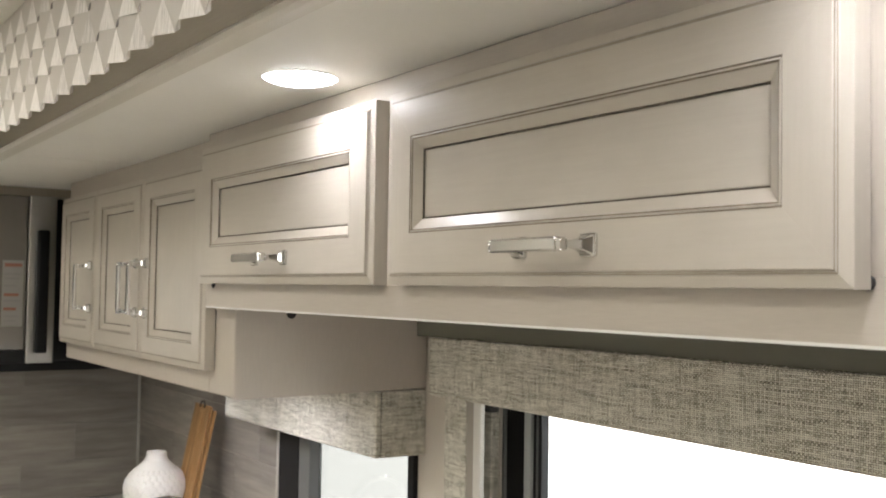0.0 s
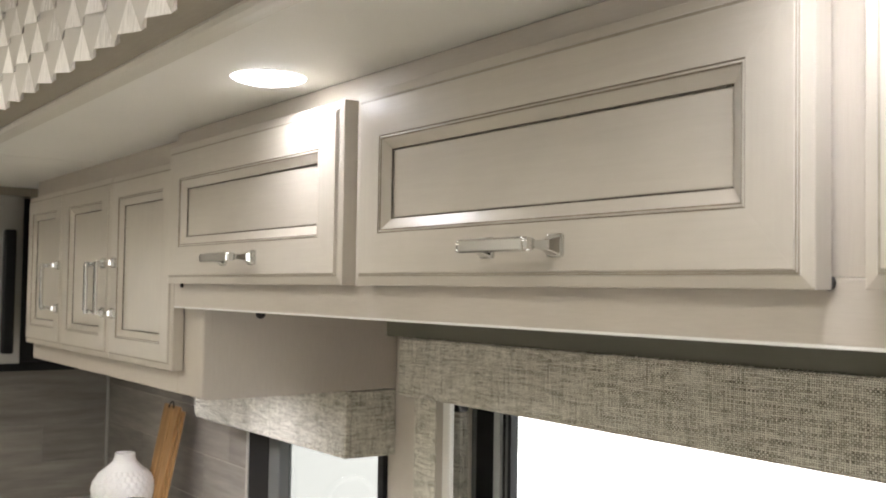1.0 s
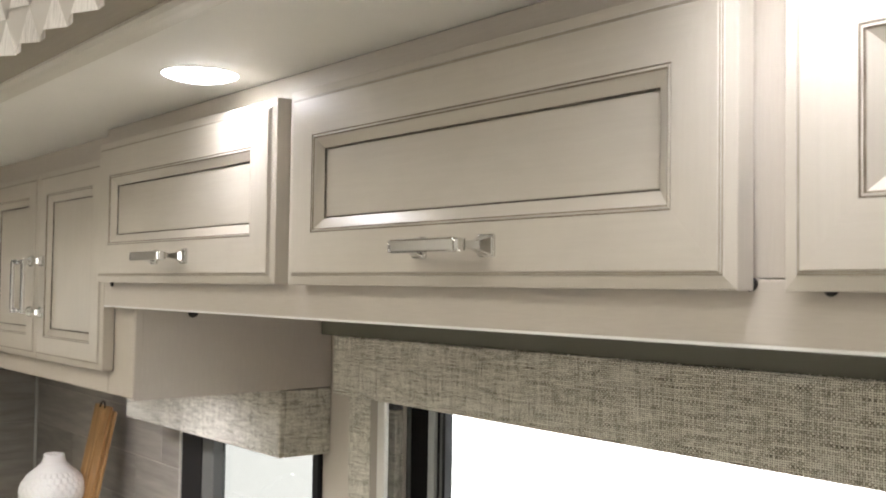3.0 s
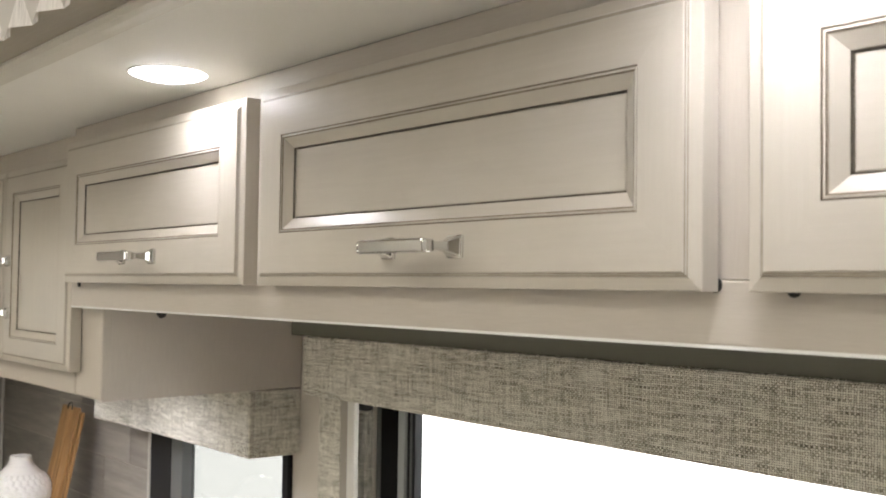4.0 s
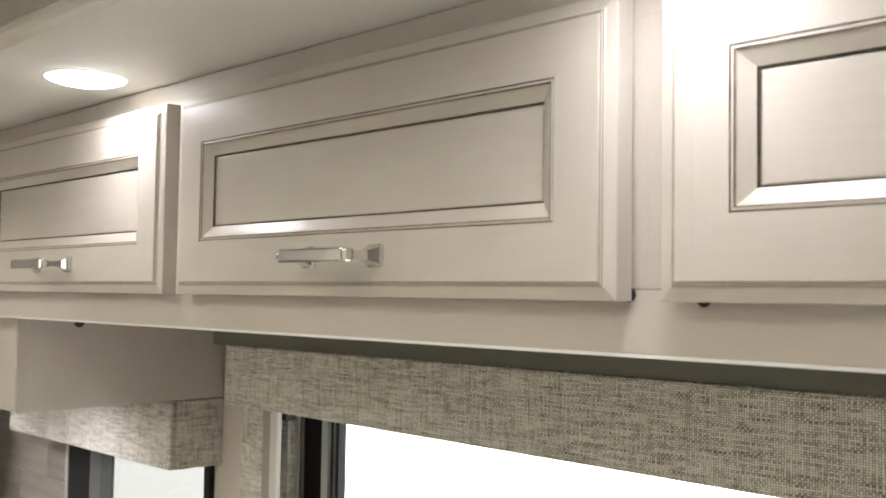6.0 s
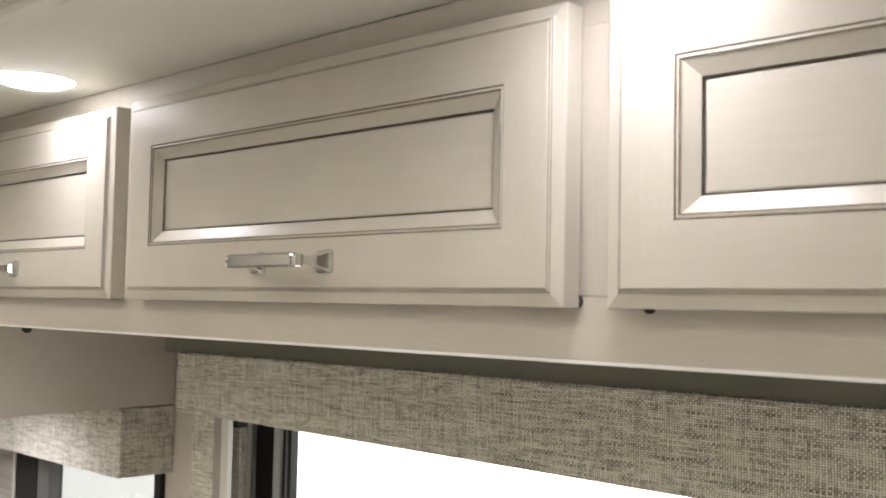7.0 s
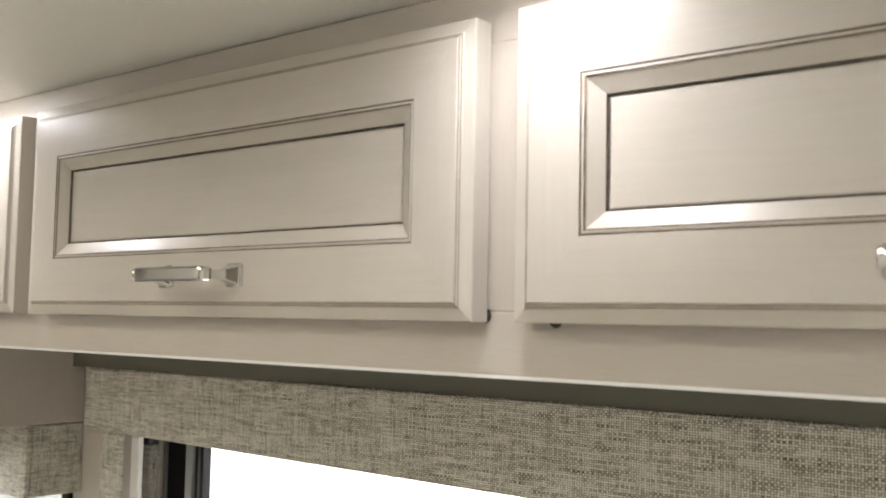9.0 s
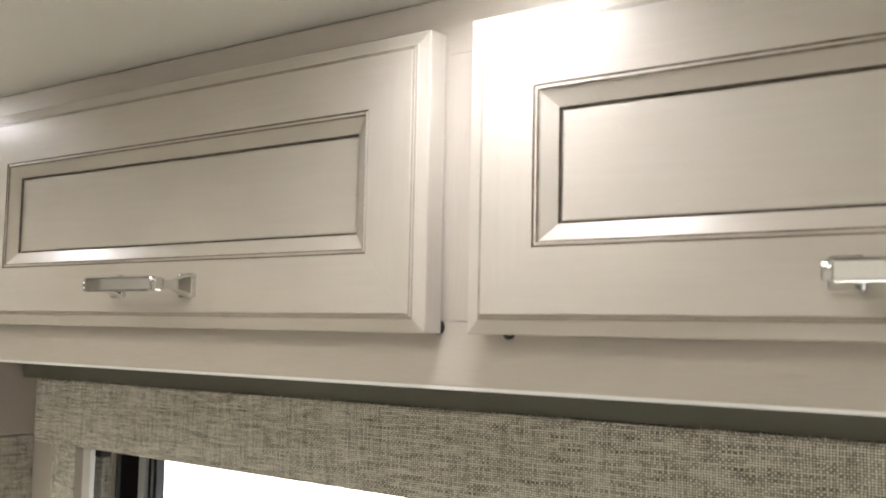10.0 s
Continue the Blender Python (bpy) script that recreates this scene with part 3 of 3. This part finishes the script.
w2, put2 = window("window_2", *KW, (0.03, 0.135), True, "kitchen window with black frame and bright daylight")
put2("sash_channel", box(WX - 0.012, WX + 0.03, 2.040, 2.1095, KW[2] + 0.03, KW[3] - 0.03, 0.002), GREY_CHANNEL_GLINT)

put2("window_trim", box(WX - 0.016, WX - 0.0085, 2.2455, 2.2560, 0.88, 1.34, 0.002), ALU, "silver trim")
channel = tagged(empty("shade_channel", 0.45, 1.105, 0.70), "satin aluminium side channel of the window shade", "shade channel")
for nm, bx, m in (("channel_strip", (0.450, 0.462, 1.082, 1.108, 0.70, 1.3425, 0.003), ALU), ("channel_back", (0.454, 0.462, 1.1085, 1.1375, 0.70, 1.3425, 0.002), CHANNEL_BACK),
                  ("fabric_liner", (0.498, 0.504, 1.110, 1.160, 0.70, 1.3425, 0.001), FABRIC), ("jamb", (0.540, WX - 0.0125, 1.134, 1.1750, 0.70, 1.3425, 0.002), WALL), ("roller_bracket", (0.470, 0.496, 1.078, 1.1080, 1.3230, 1.3425, 0.004), RUBBER)):
    ob = part(nm, box(*bx), m, channel)
    ob.matrix_parent_inverse = Matrix.Translation((-0.45, -1.105, -0.70))

b = box(4.0, 4.02, -14, 22, -6, 9)
tagged(part("backdrop", b, DAY), "overexposed daylight outside the windows", "backdrop", kind="structure")

# Glowing sheet outside the added back window, a light source out of view.
tagged(part("backdrop", box(-14, 14, -5.52, -5.50, -6, 9), DAY), "glowing sheet lighting the added window in the back wall", "backdrop", kind="structure")
tagged(part("backdrop", box(-3, 1.5, 5.50, 5.52, -3, 5), DAY), "overexposed daylight behind the kitchen", "backdrop", kind="structure")

# ---- lamps ----
def puck(x, y, z, watts, lit=LENS):
    """A thin white rim on the ceiling round a frosted dome."""
    p = tagged(empty("ceiling_light", x, y, z), "round frosted LED ceiling light, switched on", "ceiling light", "ceiling lights")
    part("trim_ring", lathe([(0.0592, 0.0), (0.0614, 0.0), (0.0616, -0.0004), (0.0610, -0.0010), (0.0592, -0.0014)], 56), CEILING, p, "white rim", True)
    part("lens", lathe([(0.0, -0.0125), (0.018, -0.0117), (0.034, -0.0094), (0.046, -0.0066), (0.0545, -0.0038), (0.0590, -0.0016), (0.0590, 0.0)], 56), lit, p, "glowing frosted lens", True)
    lamp("puck_lamp", x, y, z - 0.0132, 0.085, watts, PUCK_WHITE)
    return p


puck(-0.076, 0.858, CEIL, PUCK_WATTS * 0.85)
puck(-0.094, -0.168, CEIL, PUCK_WATTS * 0.84)


def add_fill_light(x, y, share):
    """A broad round flush light on the main ceiling, added out of view as fill."""
    p = tagged(empty("fill_light", x, y, 2.20), "unseen broad round frosted flush light, added as room fill", "ceiling light", "main ceiling lights")
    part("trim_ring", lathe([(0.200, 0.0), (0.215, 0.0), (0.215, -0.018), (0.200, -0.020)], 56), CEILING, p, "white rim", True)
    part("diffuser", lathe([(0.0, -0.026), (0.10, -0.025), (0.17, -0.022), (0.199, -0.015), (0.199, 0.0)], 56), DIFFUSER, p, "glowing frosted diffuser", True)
    lamp("fill_lamp", x, y, 2.170, 0.38, FILL_WATTS * share, WARM)


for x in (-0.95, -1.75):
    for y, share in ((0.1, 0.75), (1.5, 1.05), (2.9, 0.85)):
        add_fill_light(x, y, share)

# ---- kitchen things ----
for y, share in ((1.78, 1.0), (2.36, 0.55)):
    ul = tagged(empty("under_cabinet_light", 0.17, y, 1.350), "slim round LED light under the kitchen cabinet, switched on", "cabinet light", "cabinet lights")
    part("housing", lathe([(0.0, 0.0), (0.034, 0.0), (0.036, -0.003), (0.034, -0.008), (0.030, -0.009)], 40), CEILING, ul, "white rim", True)
    part("lens", lathe([(0.030, -0.0085), (0.015, -0.0105), (0.0, -0.011)], 40), LENS, ul, "glowing frosted lens", True)
    lamp("under_cabinet_lamp", 0.17, y, 1.336, 0.05, UNDER_WATTS * share, PUCK_WHITE)
counter = tagged(part("countertop", box(-0.08, WX - 0.002, 1.0, Y1, 0.68, 0.72, 0.004), COUNTER), "pale solid-surface kitchen countertop", "countertop")
base = tagged(part("base_cabinet", box(-0.05, WX - 0.002, 1.02, Y1, FLOOR_Z, 0.6795), PAINT_Z), "cream painted base cabinet under the counter", "cabinet")

# vase with a scale relief
b = bmesh.new()
prof = [(0.0, 0.0), (0.055, 0.0), (0.062, 0.012), (0.085, 0.08), (0.1000, 0.150), (0.103, 0.185), (0.098, 0.207), (0.080, 0.233), (0.055, 0.256), (0.039, 0.272), (0.0340, 0.286), (0.0335, 0.296), (0.031, 0.300), (0.027, 0.300), (0.025, 0.283)]
N = 91
rings = []
fine = []
for (r0, z0), (r1, z1) in zip(prof, prof[1:]):
    n = max(1, int(math.hypot(r1 - r0, z1 - z0) / 0.0026))
    fine += [(r0 + (r1 - r0) * i / n, z0 + (z1 - z0) * i / n) for i in range(n)]
fine.append(prof[-1])
for r, z in fine:
    ring = []
    for i in range(N * 2):
        a = 2 * math.pi * i / (N * 2)
        u, w_ = a * 26 / (2 * math.pi), z / 0.0165
        row = math.floor(w_)
        fu = (u + 0.5 * (row % 2)) % 1 - 0.5
        fw = w_ - row
        d = 0.0048 * max(0.0, 1 - (2 * abs(fu)) ** 2 - 0.5 * (1 - fw)) if 0.01 < z < 0.245 else 0.0
        ring.append(b.verts.new(((r + d) * math.cos(a), (r + d) * math.sin(a), z)))
    rings.append(ring)
for p, q in zip(rings, rings[1:]):
    for i in range(N * 2):
        j = (i + 1) % (N * 2)
        b.faces.new((p[i], p[j], q[j], q[i]))
b.faces.new(rings[0])
vase = part("vase", b, CERAMIC, smooth=True)
vase.location = (0.350, 2.775, 0.72)
tagged(vase, "white ceramic vase with a scale relief on the counter", "vase")


def cutting_board(y, lean, w, hgt, dx, label):
    t = tagged(empty("cutting_board", 0.400 + dx, y, 0.723), label, "cutting board", "cutting boards")
    part("board", box(-0.010, 0.0005, -w / 2 + 0.012, w / 2, 0, hgt, 0.003, 2), WOOD, t)
    part("board", box(0.0025, 0.013, -w / 2, w / 2, 0, hgt - 0.012, 0.003, 2), WOOD, t)
    part("handle_strip", box(-0.0125, -0.0101, -0.012, 0.020, 0.01, hgt - 0.02, 0.001, 1), WOOD, t)
    t.rotation_euler = (0, radians(lean), 0)
    return t


bd = cutting_board(2.705, 11.5, 0.150, 0.460, 0.0, "acacia wood cutting board leaning on the tiled wall")
path = bpy.data.curves.new("hanging_ring", "CURVE")
path.dimensions, path.bevel_depth, path.bevel_resolution = "3D", 0.0025, 3
sp = path.splines.new("POLY")
sp.points.add(13)
for i, p in enumerate(sp.points):
    a = math.pi * i / 13
    p.co = (-0.012, 0.02 * math.cos(a), 0.450 + 0.022 * math.sin(a), 1)
path.materials.append(RUBBER)
hr = new("hanging_ring", path)
hr.parent = bd

tube = bpy.data.curves.new("faucet", "CURVE")
tube.dimensions, tube.bevel_depth, tube.bevel_resolution = "3D", 0.011, 6
sp = tube.splines.new("POLY")
arc = [(0.32, 0.721), (0.32, 0.78), (0.32, 0.840)] + [(0.22 + 0.10 * math.cos(math.pi * i / 14), 0.857 + 0.10 * math.sin(math.pi * i / 14)) for i in range(15)] + [(0.12, 0.83)]
sp.points.add(len(arc) - 1)
for p, (x, z) in zip(sp.points, arc):
    p.co = (x, 2.30, z, 1)
tube.materials.append(CHROME)
tagged(new("faucet", tube), "polished chrome gooseneck faucet on the counter", "faucet")

# microwave on the end wall
MY = 3.08
mw = tagged(empty("microwave", 0.08, MY, 1.30), "stainless steel microwave oven with smoked glass door", "microwave")
def mput(n, bm, m, lab=""):
    ob = part(n, bm, m, mw, lab)
    ob.matrix_parent_inverse = Matrix.Translation((-0.08, -MY, -1.30))
    return ob


mput("body", box(-0.44, 0.30, MY + 0.05, Y1, 1.302, 1.87, 0.004), BLACK_GLOSS, "black case")
mput("steel_frame", box(-0.010, 0.080, MY, MY + 0.048, 1.300, 1.872, 0.004), STEEL, "brushed stainless steel front")
mput("door_glass", box(-0.42, -0.012, MY + 0.012, MY + 0.048, 1.345, 1.872, 0.004), DARK_GLASS, "smoked glass door")
mput("lower_trim", box(-0.42, -0.012, MY + 0.004, MY + 0.048, 1.300, 1.3445, 0.003), BLACK_GLOSS, "black lower strip")
mput("handle", box(0.012, 0.052, MY - 0.035, MY - 0.002, 1.335, 1.755, 0.008, 3), BLACK_GLOSS, "black handle")
mput("sticker", box(-0.090, -0.022, MY + 0.0105, MY + 0.0118, 1.425, 1.650), PAPER, "white paper sticker with red lines")

for k, (za, zb, m) in enumerate(((1.628, 1.640, RED_INK), (1.528, 1.538, RED_INK), (1.480, 1.490, RED_INK), (1.600, 1.606, GREY_INK), (1.585, 1.591, GREY_INK), (1.560, 1.566, GREY_INK), (1.510, 1.515, GREY_INK), (1.458, 1.463, GREY_INK), (1.442, 1.447, GREY_INK))):
    mput("print_bar", box(-0.084, -0.028 - 0.008 * (k % 3), MY + 0.0098, MY + 0.0104, za, zb), m)
# Added panel closing the slot; its taupe stands for the soft dark there.
tagged(part("filler_panel", box(-0.44, 0.30, MY + 0.03, Y1, 1.874, CEIL - 0.001), LEDGE), "taupe panel added to close the slot over the microwave", "filler panel")

tagged(part("corner_trim", box(WX - 0.014, WX - 0.004, Y1 - 0.014, Y1 - 0.004, 0.7205, 1.345, 0.003), ALU), "pale corner strip between the tiled walls", "trim", kind="structure")
mput("vent_base", box(-0.40, 0.30, MY + 0.06, Y1 - 0.02, 1.268, 1.3015, 0.004), BLACK_GLOSS, "black vent base")

# ---- tiles ----
@functools.lru_cache(None)
def tile_mesh(w, h):
    b = box(-w / 2, w / 2, -0.002, 0.002, -h / 2, h / 2, 0.0006, 1)
    me = bpy.data.meshes.new("tile")
    b.to_mesh(me)
    b.free()
    me.materials.append(TILE)
    return me


TW, TH = 0.598, 0.148
walls = {n: bpy.data.objects[n] for n in ("wall_end", "wall_window_side")}
for r in range(7):
    z = 0.72 + 0.075 + r * 0.15
    edge = WX - 0.010
    first = True
    while edge > -0.49:
        w = min((0.45, 0.25, 0.598)[r % 3] if first else TW, edge + 0.495)
        if w < 0.03:
            break
        ob = new("tile", tile_mesh(w, TH))
        ob.parent = walls["wall_end"]
        ob.matrix_world = pose(edge - w / 2, Y1 + 0.0015, z)
        edge, first = edge - w - 0.002, False
    edge = Y1 - 0.010
    first = True
    while edge > KW[1] + 0.02:
        w = min((0.2, 0.4, 0.598)[r % 3] if first else TW, edge - KW[1] - 0.004)
        ob = new("tile", tile_mesh(w, TH))
        ob.parent = walls["wall_window_side"]
        ob.matrix_world = pose(WX - 0.0005, edge - w / 2, z, 0, 0, 90)
        edge, first = edge - w - 0.002, False
